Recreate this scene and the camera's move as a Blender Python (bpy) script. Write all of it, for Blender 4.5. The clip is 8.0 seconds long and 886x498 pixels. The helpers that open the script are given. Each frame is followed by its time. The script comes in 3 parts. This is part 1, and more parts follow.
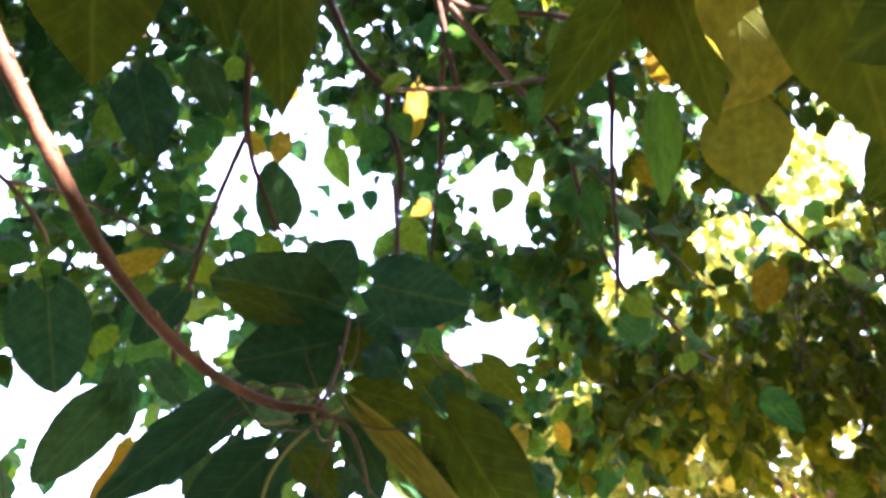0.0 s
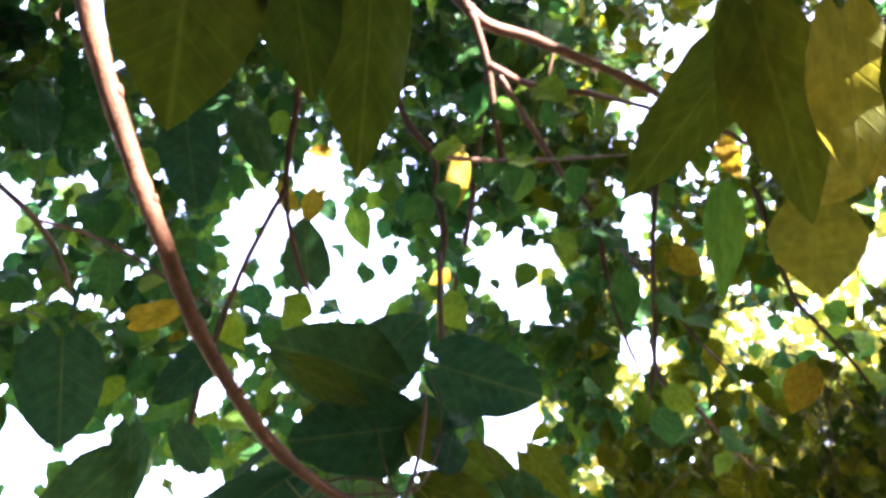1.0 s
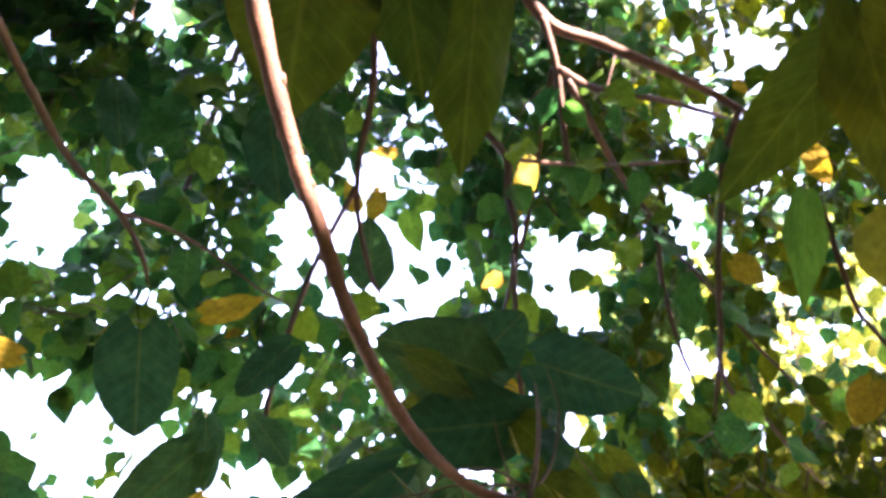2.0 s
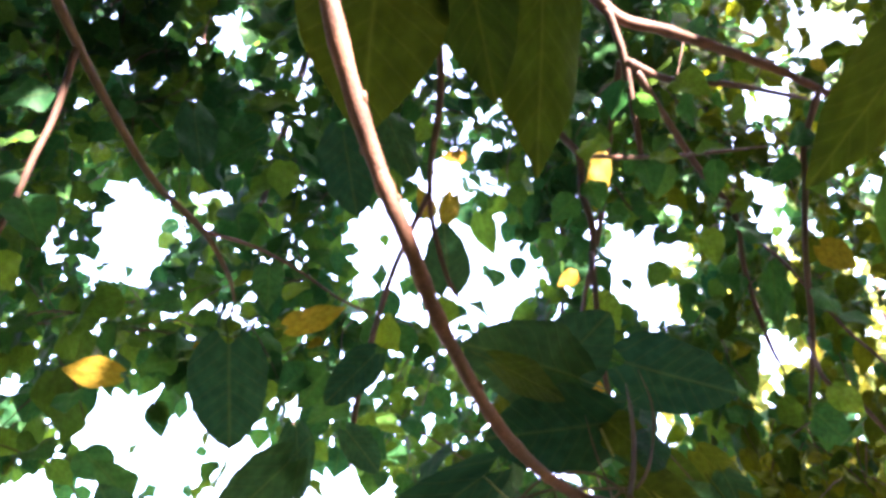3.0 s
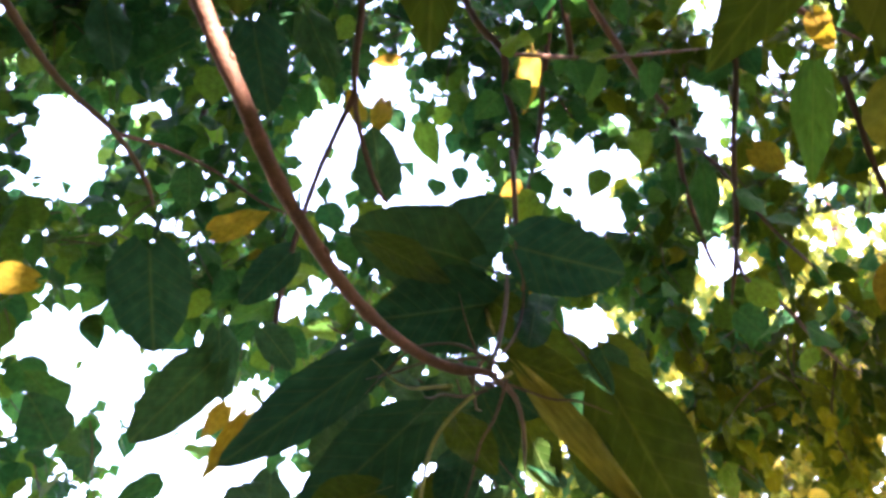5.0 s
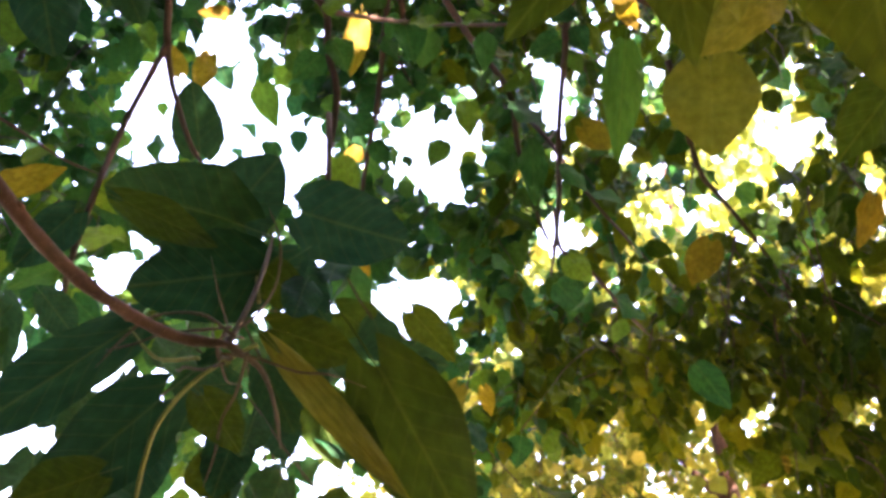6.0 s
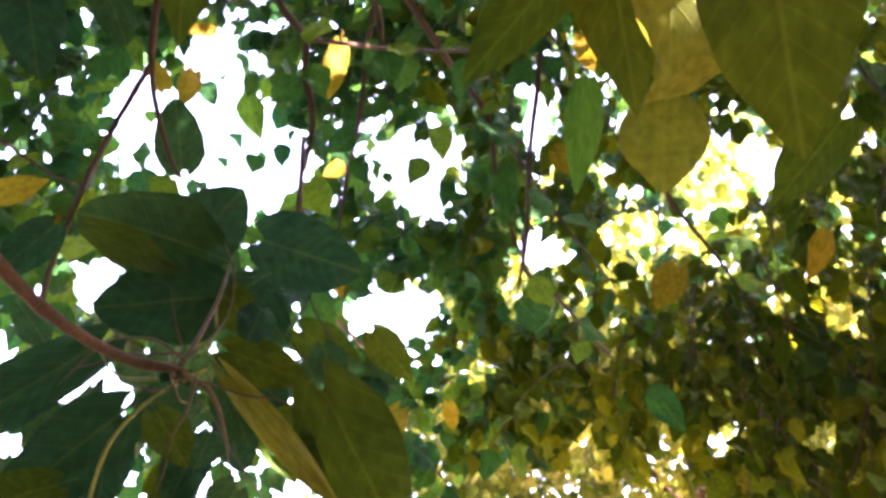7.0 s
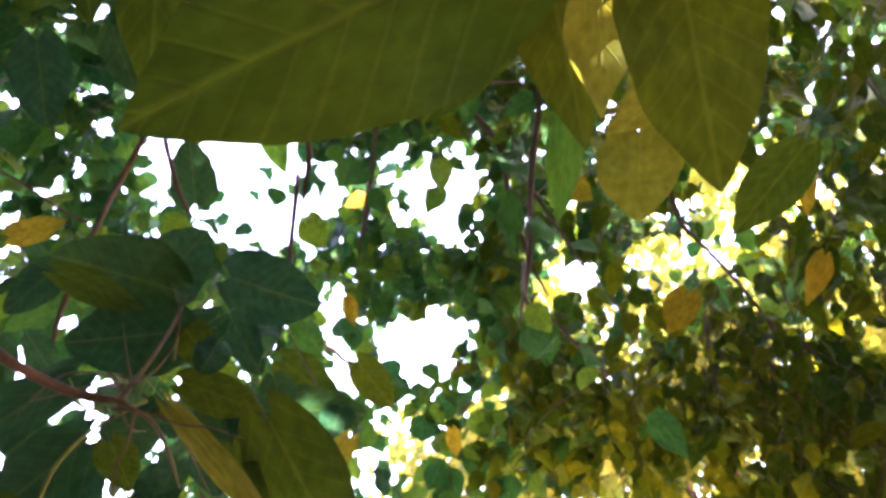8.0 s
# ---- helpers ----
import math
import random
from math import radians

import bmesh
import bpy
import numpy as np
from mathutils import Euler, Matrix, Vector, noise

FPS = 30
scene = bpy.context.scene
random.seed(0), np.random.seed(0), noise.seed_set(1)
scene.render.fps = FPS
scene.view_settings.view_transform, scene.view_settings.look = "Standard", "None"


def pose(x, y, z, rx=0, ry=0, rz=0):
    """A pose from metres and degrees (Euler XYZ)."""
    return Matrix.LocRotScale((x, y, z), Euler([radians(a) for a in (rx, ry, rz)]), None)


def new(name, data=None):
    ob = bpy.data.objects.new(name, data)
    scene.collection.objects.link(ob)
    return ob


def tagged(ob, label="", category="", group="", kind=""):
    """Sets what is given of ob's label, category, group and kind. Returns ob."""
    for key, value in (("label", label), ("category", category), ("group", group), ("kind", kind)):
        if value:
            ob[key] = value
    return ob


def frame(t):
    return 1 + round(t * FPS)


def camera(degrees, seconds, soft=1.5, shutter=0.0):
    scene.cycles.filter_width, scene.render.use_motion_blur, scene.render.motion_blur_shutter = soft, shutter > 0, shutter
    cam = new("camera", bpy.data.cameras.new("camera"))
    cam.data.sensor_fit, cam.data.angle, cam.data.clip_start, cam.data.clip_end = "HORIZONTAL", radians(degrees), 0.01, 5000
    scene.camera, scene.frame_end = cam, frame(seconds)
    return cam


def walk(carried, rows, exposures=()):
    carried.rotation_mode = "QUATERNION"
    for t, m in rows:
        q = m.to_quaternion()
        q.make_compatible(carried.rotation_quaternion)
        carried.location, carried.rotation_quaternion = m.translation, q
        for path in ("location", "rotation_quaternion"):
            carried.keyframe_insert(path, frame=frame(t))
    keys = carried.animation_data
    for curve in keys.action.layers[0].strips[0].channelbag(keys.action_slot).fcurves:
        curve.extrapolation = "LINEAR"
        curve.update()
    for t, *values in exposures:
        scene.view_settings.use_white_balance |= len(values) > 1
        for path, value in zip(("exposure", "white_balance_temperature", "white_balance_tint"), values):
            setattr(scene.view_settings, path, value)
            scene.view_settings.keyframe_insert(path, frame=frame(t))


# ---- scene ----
# ---------------------------------------------------------------- camera
cam = camera(59.1, 8.0, soft=3.4)
PATH = [
    (0.0, 0.0000, 0.0000, 1.6000, 124.06, 3.32, 2.24),
    (0.5, -0.0391, 0.0027, 1.6200, 125.65, 2.69, 2.21),
    (1.0, -0.0777, 0.0328, 1.6411, 128.78, 0.12, -1.09),
    (1.5, -0.1106, 0.0309, 1.6334, 129.37, -0.89, -2.15),
    (2.0, -0.1423, 0.0348, 1.6300, 129.23, -2.18, -0.28),
    (2.2, -0.1536, 0.0297, 1.6278, 129.11, -3.30, 1.46),
    (3.3, -0.1474, 0.0305, 1.6339, 128.99, -2.99, 6.07),
    (3.5, -0.1413, 0.0299, 1.6349, 128.59, -3.08, 6.02),
    (4.0, -0.1319, 0.0385, 1.6282, 127.12, -2.88, 5.84),
    (4.2, -0.1206, 0.0370, 1.6206, 126.49, -2.56, 5.92),
    (5.3, -0.0631, 0.0766, 1.6128, 122.52, -0.00, 1.73),
    (5.5, -0.0432, 0.0832, 1.6153, 122.01, 1.12, -0.64),
    (6.0, -0.0143, 0.0887, 1.6258, 121.11, 2.70, -4.91),
    (6.5, -0.0054, 0.0672, 1.6207, 120.98, 2.11, -5.73),
    (7.0, 0.0155, 0.0355, 1.6189, 121.59, 1.49, -6.45),
    (7.5, 0.0596, -0.0076, 1.6156, 122.62, -0.37, -6.55),
    (8.0, 0.1071, -0.0053, 1.6072, 123.40, 0.18, -2.46),
]
walk(cam, [(t, pose(x, y, z, rx, ry, rz)) for t, x, y, z, rx, ry, rz in PATH],
     exposures=[(0.0, 5.52, 6200, 39), (4.0, 5.42, 6000, 40), (5.5, 5.3, 6250, 38), (6.2, 5.48, 6450, 42), (7.0, 5.66, 6450, 44), (8.0, 5.7, 6400, 45)])

# ---------------------------------------------------------------- light
SUN = Vector((0.56, -0.67, 0.50)).normalized()
world = bpy.data.worlds.new("world")
scene.world = world
world.use_nodes = True
wn = world.node_tree
sky = wn.nodes.new("ShaderNodeTexSky")
sky.sky_type, sky.sun_disc = "NISHITA", False
sky.sun_elevation = math.asin(SUN.z)
sky.sun_rotation = math.atan2(SUN.x, SUN.y)
sky.air_density, sky.dust_density, sky.ozone_density = 1.0, 9.0, 0.4
wn.links.new(sky.outputs[0], wn.nodes["Background"].inputs["Color"])
wn.nodes["Background"].inputs["Strength"].default_value = 0.15
lamp = bpy.data.lights.new("sun", "SUN")
lamp.energy, lamp.angle, lamp.color = 5.0, radians(0.55), (1.0, 0.85, 0.63)
sun = new("sun", lamp)
sun.rotation_euler = SUN.to_track_quat("Z", "Y").to_euler()


# ---------------------------------------------------------------- materials
def material(name):
    m = bpy.data.materials.new(name)
    m.use_nodes = True
    m.node_tree.nodes.clear()
    return m, m.node_tree


def node(nt, kind, **values):
    n = nt.nodes.new(kind)
    for key, v in values.items():
        if key in n.inputs:
            n.inputs[key].default_value = v
    return n


def calc(nt, op, a, b=None, c=None):
    n = nt.nodes.new("ShaderNodeMath")
    n.operation = op
    for i, v in enumerate((a, b, c)):
        if v is None:
            continue
        if isinstance(v, (int, float)):
            n.inputs[i].default_value = v
        else:
            nt.links.new(v, n.inputs[i])
    return n.outputs[0]


def ramp(nt, fac, stops):
    n = nt.nodes.new("ShaderNodeValToRGB")
    while len(n.color_ramp.elements) < len(stops):
        n.color_ramp.elements.new(0.5)
    for e, (p, col) in zip(n.color_ramp.elements, stops):
        e.position, e.color = p, (*col, 1)
    nt.links.new(fac, n.inputs[0])
    return n.outputs[0]


def blend(nt, fac, a, b, mode="MIX"):
    n = nt.nodes.new("ShaderNodeMix")
    n.data_type, n.blend_type = "RGBA", mode
    for i, v in ((0, fac), (6, a), (7, b)):
        if isinstance(v, (int, float)):
            n.inputs[i].default_value = v
        elif isinstance(v, tuple):
            n.inputs[i].default_value = (*v, 1)
        else:
            nt.links.new(v, n.inputs[i])
    return n.outputs[2]


def leaf_material(name, reflect, through_light, island, spots=0.1, mix=0.48):
    """A thin leaf: gloss and colour on the face, tinted light through the blade, pale veins, blotches."""
    m, nt = material(name)
    out = nt.nodes.new("ShaderNodeOutputMaterial")
    uv = nt.nodes.new("ShaderNodeUVMap")
    sep = nt.nodes.new("ShaderNodeSeparateXYZ")
    nt.links.new(uv.outputs[0], sep.inputs[0])
    u = calc(nt, "ABSOLUTE", calc(nt, "SUBTRACT", sep.outputs[0], 0.5))
    v = sep.outputs[1]
    if island:
        rnd = nt.nodes.new("ShaderNodeNewGeometry").outputs["Random Per Island"]
    else:
        rnd = nt.nodes.new("ShaderNodeObjectInfo").outputs["Random"]
    # veins: midrib and side veins that sweep towards the tip
    mid = calc(nt, "SMOOTH_MIN", calc(nt, "MULTIPLY", u, 34.0), 1.0, 0.3)
    saw = calc(nt, "FRACT", calc(nt, "MULTIPLY", calc(nt, "SUBTRACT", v, calc(nt, "MULTIPLY", u, 0.62)), 8.0))
    side = calc(nt, "MINIMUM", calc(nt, "MULTIPLY", calc(nt, "ABSOLUTE", calc(nt, "SUBTRACT", saw, 0.5)), 9.0), 1.0)
    vein = calc(nt, "SUBTRACT", 1.0, calc(nt, "MULTIPLY", mid, calc(nt, "ADD", 0.55, calc(nt, "MULTIPLY", side, 0.45))))
    geo = nt.nodes.new("ShaderNodeTexCoord")
    blotch = node(nt, "ShaderNodeTexNoise", Scale=38.0, Detail=4.0, Roughness=0.6)
    nt.links.new(geo.outputs["Object"], blotch.inputs["Vector"])
    fine = node(nt, "ShaderNodeTexNoise", Scale=9.0, Detail=3.0)
    comb = nt.nodes.new("ShaderNodeCombineXYZ")
    nt.links.new(calc(nt, "MULTIPLY", rnd, 40.0), comb.inputs[2])
    nt.links.new(sep.outputs[0], comb.inputs[0])
    nt.links.new(sep.outputs[1], comb.inputs[1])
    nt.links.new(comb.outputs[0], fine.inputs["Vector"])
    face = ramp(nt, rnd, [(0.0, reflect[0]), (0.55, reflect[1]), (1.0, reflect[2])])
    glow = ramp(nt, rnd, [(0.0, through_light[0]), (0.55, through_light[1]), (1.0, through_light[2])])
    patch = ramp(nt, fine.outputs[0], [(0.35, (0.72, 0.72, 0.72)), (0.7, (1.15, 1.15, 1.1))])
    face = blend(nt, 1.0, face, patch, "MULTIPLY")
    glow = blend(nt, 1.0, glow, patch, "MULTIPLY")
    brown = ramp(nt, blotch.outputs[0], [(0.66, (0, 0, 0)), (0.74, (1, 1, 1))])
    brown = calc(nt, "MULTIPLY", brown, spots)
    face = blend(nt, brown, face, (0.16, 0.085, 0.025))
    glow = blend(nt, brown, glow, (0.20, 0.09, 0.02))
    face = blend(nt, calc(nt, "MULTIPLY", vein, 0.12), face, (0.20, 0.22, 0.06))
    glow = blend(nt, calc(nt, "MULTIPLY", vein, 0.2), glow, (0.10, 0.13, 0.012))
    bump = node(nt, "ShaderNodeBump", Strength=0.35, Distance=0.002)
    nt.links.new(calc(nt, "ADD", vein, calc(nt, "MULTIPLY", fine.outputs[0], 0.8)), bump.inputs["Height"])
    body = node(nt, "ShaderNodeBsdfPrincipled", Roughness=0.55)
    body.inputs["Specular IOR Level"].default_value = 0.07
    nt.links.new(face, body.inputs["Base Color"])
    nt.links.new(bump.outputs[0], body.inputs["Normal"])
    lit = nt.nodes.new("ShaderNodeBsdfTranslucent")
    nt.links.new(glow, lit.inputs["Color"])
    nt.links.new(bump.outputs[0], lit.inputs["Normal"])
    both = node(nt, "ShaderNodeMixShader")
    both.inputs[0].default_value = mix
    nt.links.new(body.outputs[0], both.inputs[1])
    nt.links.new(lit.outputs[0], both.inputs[2])
    nt.links.new(both.outputs[0], out.inputs[0])
    return m


GREEN = ((0.009, 0.050, 0.020), (0.012, 0.058, 0.018), (0.024, 0.075, 0.014))
GREEN_T = ((0.014, 0.080, 0.020), (0.032, 0.118, 0.016), (0.105, 0.200, 0.012))
# olive copy: warm lens flare at the right put into the leaf colour
FLARE_OLIVE = ((0.013, 0.045, 0.003), (0.028, 0.056, 0.002), (0.056, 0.080, 0.002))
FLARE_OLIVE_T = ((0.017, 0.046, 0.002), (0.052, 0.084, 0.002), (0.15, 0.17, 0.003))
# cool copy of the green leaf: blue haze and shade put into the colour
SHADE_COOL = ((0.006, 0.050, 0.024), (0.009, 0.056, 0.022), (0.014, 0.064, 0.018))
SHADE_COOL_T = ((0.009, 0.034, 0.017), (0.012, 0.040, 0.016), (0.022, 0.055, 0.014))
PALE = ((0.046, 0.072, 0.012), (0.055, 0.077, 0.012), (0.065, 0.080, 0.012))
PALE_T = ((0.10, 0.12, 0.012), (0.125, 0.132, 0.013), (0.15, 0.145, 0.014))
# dark copy of the green leaf: shade on near leaves put into the colour
SHADE_WARM = ((0.010, 0.036, 0.007), (0.014, 0.039, 0.006), (0.019, 0.043, 0.005))
SHADE_WARM_T = ((0.025, 0.052, 0.005), (0.034, 0.057, 0.004), (0.048, 0.064, 0.004))
YELLOW = ((0.16, 0.125, 0.012), (0.16, 0.115, 0.012), (0.16, 0.10, 0.010))
YELLOW_T = ((0.20, 0.17, 0.007), (0.19, 0.155, 0.007), (0.18, 0.135, 0.007))
# bright copy: sun glow and bloom put into the leaf colour
FAR = ((0.035, 0.075, 0.012), (0.08, 0.12, 0.022), (0.14, 0.15, 0.028))
FAR_T = ((0.08, 0.12, 0.010), (0.32, 0.32, 0.028), (0.56, 0.48, 0.050))
leaf_green = leaf_material("green leaf", GREEN, GREEN_T, False)
leaf_mass = leaf_material("green leaf in mass", GREEN, GREEN_T, True)
leaf_flare_olive = leaf_material("olive flare-tinted leaf", FLARE_OLIVE, FLARE_OLIVE_T, False)
leaf_shade_warm = leaf_material("green leaf with warm shade in colour", SHADE_WARM, SHADE_WARM_T, False)
leaf_pale = leaf_material("pale olive flare-tinted leaf", PALE, PALE_T, False)
leaf_shade_cool = leaf_material("green leaf with cool shade in colour", SHADE_COOL, SHADE_COOL_T, False)
leaf_flare_olive_mass = leaf_material("olive flare-tinted leaf in mass", FLARE_OLIVE, FLARE_OLIVE_T, True)
leaf_yellow = leaf_material("yellow leaf", YELLOW, YELLOW_T, False, spots=0.6)
leaf_far = leaf_material("leaf with sunlight in colour", FAR, FAR_T, False)
leaf_far_mass = leaf_material("leaf with sunlight in colour in mass", FAR, FAR_T, True)


def bark_material(name, dark, pale, scale):
    m, nt = material(name)
    out = nt.nodes.new("ShaderNodeOutputMaterial")
    co = nt.nodes.new("ShaderNodeTexCoord").outputs["Object"]
    big = node(nt, "ShaderNodeTexNoise", Scale=scale, Detail=5.0, Roughness=0.65)
    small = node(nt, "ShaderNodeTexNoise", Scale=scale * 9, Detail=4.0)
    pores = node(nt, "ShaderNodeTexVoronoi", Scale=scale * 14)
    for n in (big, small, pores):
        nt.links.new(co, n.inputs["Vector"])
    col = ramp(nt, big.outputs[0], [(0.3, dark), (0.7, pale)])
    col = blend(nt, 0.5, col, ramp(nt, small.outputs[0], [(0.3, (0.6, 0.6, 0.6)), (0.7, (1.2, 1.2, 1.2))]), "MULTIPLY")
    spot = ramp(nt, pores.outputs["Distance"], [(0.10, (1, 1, 1)), (0.22, (0, 0, 0))])
    col = blend(nt, calc(nt, "MULTIPLY", spot, 0.28), col, (0.34, 0.20, 0.12))
    bump = node(nt, "ShaderNodeBump", Strength=0.4, Distance=0.002)
    nt.links.new(calc(nt, "ADD", small.outputs[0], spot), bump.inputs["Height"])
    body = node(nt, "ShaderNodeBsdfPrincipled", Roughness=0.66)
    body.inputs["Specular IOR Level"].default_value = 0.18
    nt.links.new(col, body.inputs["Base Color"])
    nt.links.new(bump.outputs[0], body.inputs["Normal"])
    nt.links.new(body.outputs[0], out.inputs[0])
    return m


bark_young = bark_material("young reddish bark", (0.028, 0.014, 0.009), (0.080, 0.038, 0.020), 40)
bark_twig = bark_material("twig bark", (0.028, 0.017, 0.013), (0.064, 0.035, 0.022), 60)
bark_shoot = bark_material("dark shoot bark", (0.028, 0.020, 0.012), (0.06, 0.042, 0.022), 60)
bark_old = bark_material("old bark", (0.16, 0.10, 0.07), (0.34, 0.22, 0.16), 12)


def ground_material():
    m, nt = material("dry ground with grass")
    out = nt.nodes.new("ShaderNodeOutputMaterial")
    co = nt.nodes.new("ShaderNodeTexCoord").outputs["Object"]
    big = node(nt, "ShaderNodeTexNoise", Scale=0.7, Detail=6.0)
    small = node(nt, "ShaderNodeTexNoise", Scale=30.0, Detail=5.0)
    for n in (big, small):
        nt.links.new(co, n.inputs["Vector"])
    col = ramp(nt, big.outputs[0], [(0.4, (0.27, 0.19, 0.10)), (0.6, (0.15, 0.14, 0.06))])
    col = blend(nt, 0.6, col, ramp(nt, small.outputs[0], [(0.3, (0.6, 0.6, 0.6)), (0.7, (1.2, 1.2, 1.2))]), "MULTIPLY")
    bump = node(nt, "ShaderNodeBump", Strength=0.8, Distance=0.02)
    nt.links.new(small.outputs[0], bump.inputs["Height"])
    body = node(nt, "ShaderNodeBsdfPrincipled", Roughness=0.95)
    nt.links.new(col, body.inputs["Base Color"])
    nt.links.new(bump.outputs[0], body.inputs["Normal"])
    nt.links.new(body.outputs[0], out.inputs[0])
    return m


# ---------------------------------------------------------------- shapes
def mesh_of(name, verts, faces, mat, uvs=None, smooth=True):
    me = bpy.data.meshes.new(name)
    me.from_pydata(verts, [], faces)
    if uvs is not None:
        lay = me.uv_layers.new(name="UVMap")
        idx = np.empty(len(me.loops), dtype=np.int32)
        me.loops.foreach_get("vertex_index", idx)
        lay.data.foreach_set("uv", np.asarray(uvs, dtype=np.float32)[idx].ravel())
    me.polygons.foreach_set("use_smooth", [smooth] * len(me.polygons))
    me.materials.append(mat)
    me.update()
    return me


def thing(name, base, label, category, group=""):
    ob = new(name)
    ob.empty_display_size = 0.1
    ob.location = base
    return tagged(ob, label, category, group)


def part(name, me, parent, label="", world_pose=None, kind=""):
    """One mesh, built in world coordinates (or placed by world_pose), under a thing or a part."""
    ob = new(name, me)
    ob.parent = parent
    ob.matrix_parent_inverse = Matrix.Translation(-parent.location) if parent.parent is None else Matrix()
    if world_pose is not None:
        ob.matrix_basis = world_pose
    return tagged(ob, label, "", "", kind)


def spline(points, steps):
    """A smooth line through the points."""
    p = [Vector(q) for q in points]
    p = [2 * p[0] - p[1]] + p + [2 * p[-1] - p[-2]]
    line = []
    for i in range(1, len(p) - 2):
        for k in range(steps):
            t = k / steps
            a, b, c, d = p[i - 1], p[i], p[i + 1], p[i + 2]
            line.append(0.5 * (2 * b + (c - a) * t + (2 * a - 5 * b + 4 * c - d) * t * t + (3 * b - a - 3 * c + d) * t ** 3))
    line.append(p[-2])
    return line


def tube(points, r0, r1, mat, steps=6, sides=8, knots=0.12):
    """A tapered stem along a smooth line, with swollen nodes and slight wobble."""
    line = spline(points, steps)
    verts, faces = [], []
    side = Vector((0.3, 0.5, 0.8))
    n = len(line)
    for i, p in enumerate(line):
        ahead = (line[min(i + 1, n - 1)] - line[max(i - 1, 0)]).normalized()
        side = (side - ahead * side.dot(ahead)).normalized()
        other = ahead.cross(side)
        r = r0 + (r1 - r0) * i / (n - 1)
        r *= min(1.0, 0.35 + 0.2 * (n - 1 - i))
        r *= 1 + knots * max(0.0, math.sin(i * 1.9)) ** 6 + 0.06 * noise.noise(p * 60)
        for k in range(sides):
            a = 2 * math.pi * k / sides
            rr = r * (1 + 0.08 * noise.noise(p * 45 + Vector((k * 3.1, 0, 0))))
            verts.append(p + (side * math.cos(a) + other * math.sin(a)) * rr)
    for i in range(n - 1):
        for k in range(sides):
            a, b = i * sides + k, i * sides + (k + 1) % sides
            faces.append((a, b, b + sides, a + sides))
    faces.append(tuple(range(sides))[::-1])
    faces.append(tuple(range((n - 1) * sides, n * sides)))
    return mesh_of("stem", verts, faces, mat)


def leaf_shape(rng, rows, cols, fold, curl, ripple, heart=1.0, stalk=0.28, blunt=0.92, drip=0.42):
    """A heart-shaped blade, one long from base to tip and one wide, folded at the midrib, with its stalk."""
    verts, uvs, faces = [], [], []
    half = cols // 2
    widest = rng.uniform(0.27, 0.40)
    sway = rng.uniform(-0.07, 0.07)
    phase = rng.uniform(0, 6.3)
    for i in range(rows + 1):
        s = i / rows
        s = s ** 1.12
        if s < widest:
            w = 0.5 * max(0.0, 1 - ((widest - s) / (widest + 0.015)) ** 1.8) ** 0.5
        else:
            w = 0.5 * math.cos(0.5 * math.pi * (s - widest) / (1 - widest)) ** blunt
        w *= 1 - drip * max(0.0, (s - 0.7) / 0.3) ** 0.8
        if i == rows:
            w = 0.004
        for k in range(-half, half + 1):
            u = k / half
            tooth = 1 + (rng.uniform(-0.025, 0.025) if abs(k) == half else 0)
            x = u * w * tooth
            y = s - heart * 0.13 * abs(u) ** 1.5 * (1 - s) ** 4 * 1.2 + 0.02 * abs(u) * math.sin(9 * s)
            z = fold * abs(x) - curl * s * s * 0.5 + ripple * math.sin(10 * s + phase + 2.0 * u) * abs(u) * w * 1.6
            z -= 0.10 * abs(u) ** 2 * w * (1 + math.sin(phase))
            verts.append((x + sway * s * s, y, z))
            uvs.append((0.5 + x, s))
    n = 2 * half + 1
    for i in range(rows):
        for k in range(2 * half):
            a = i * n + k
            faces.append((a, a + 1, a + 1 + n, a + n))
    # stalk: a thin three-sided stem behind the base
    if stalk:
        b = len(verts)
        bend = rng.uniform(-0.12, 0.12)
        for y, z, r in ((0.05, 0.0, 0.012), (-stalk * 0.5, -0.02, 0.011), (-stalk, -0.07, 0.013)):
            for k in range(3):
                a = 2.1 * k
                verts.append((bend * (0.05 - y) + r * math.cos(a), y, z + r * math.sin(a)))
                uvs.append((0.5, 0.5))
        for j in range(2):
            for k in range(3):
                a, c = b + j * 3 + k, b + j * 3 + (k + 1) % 3
                faces.append((a, c, c + 3, a + 3))
    return verts, uvs, faces


leaf_rng = random.Random(5)
SHAPES = [leaf_shape(leaf_rng, 9, 4, leaf_rng.uniform(-0.1, 0.75), leaf_rng.uniform(-0.1, 0.5), leaf_rng.uniform(0.03, 0.15), leaf_rng.uniform(0.0, 0.45)) for _ in range(10)]
FINE = [leaf_shape(leaf_rng, 16, 6, leaf_rng.uniform(0.05, 0.4), leaf_rng.uniform(-0.05, 0.25), leaf_rng.uniform(0.06, 0.16), leaf_rng.uniform(0.0, 0.45), 0.28, leaf_rng.uniform(0.62, 0.8)) for _ in range(8)]

FLAT = [leaf_shape(leaf_rng, 16, 6, leaf_rng.uniform(0.02, 0.14), leaf_rng.uniform(0.0, 0.2), leaf_rng.uniform(0.05, 0.12), leaf_rng.uniform(0.7, 1.1), 0.28, leaf_rng.uniform(0.7, 0.9)) for _ in range(5)]
ROUND = [leaf_shape(leaf_rng, 16, 6, leaf_rng.uniform(0.02, 0.18), leaf_rng.uniform(0.0, 0.2), leaf_rng.uniform(0.05, 0.14), leaf_rng.uniform(0.7, 1.1), 0.28, leaf_rng.uniform(0.5, 0.6), 0.25) for _ in range(6)]


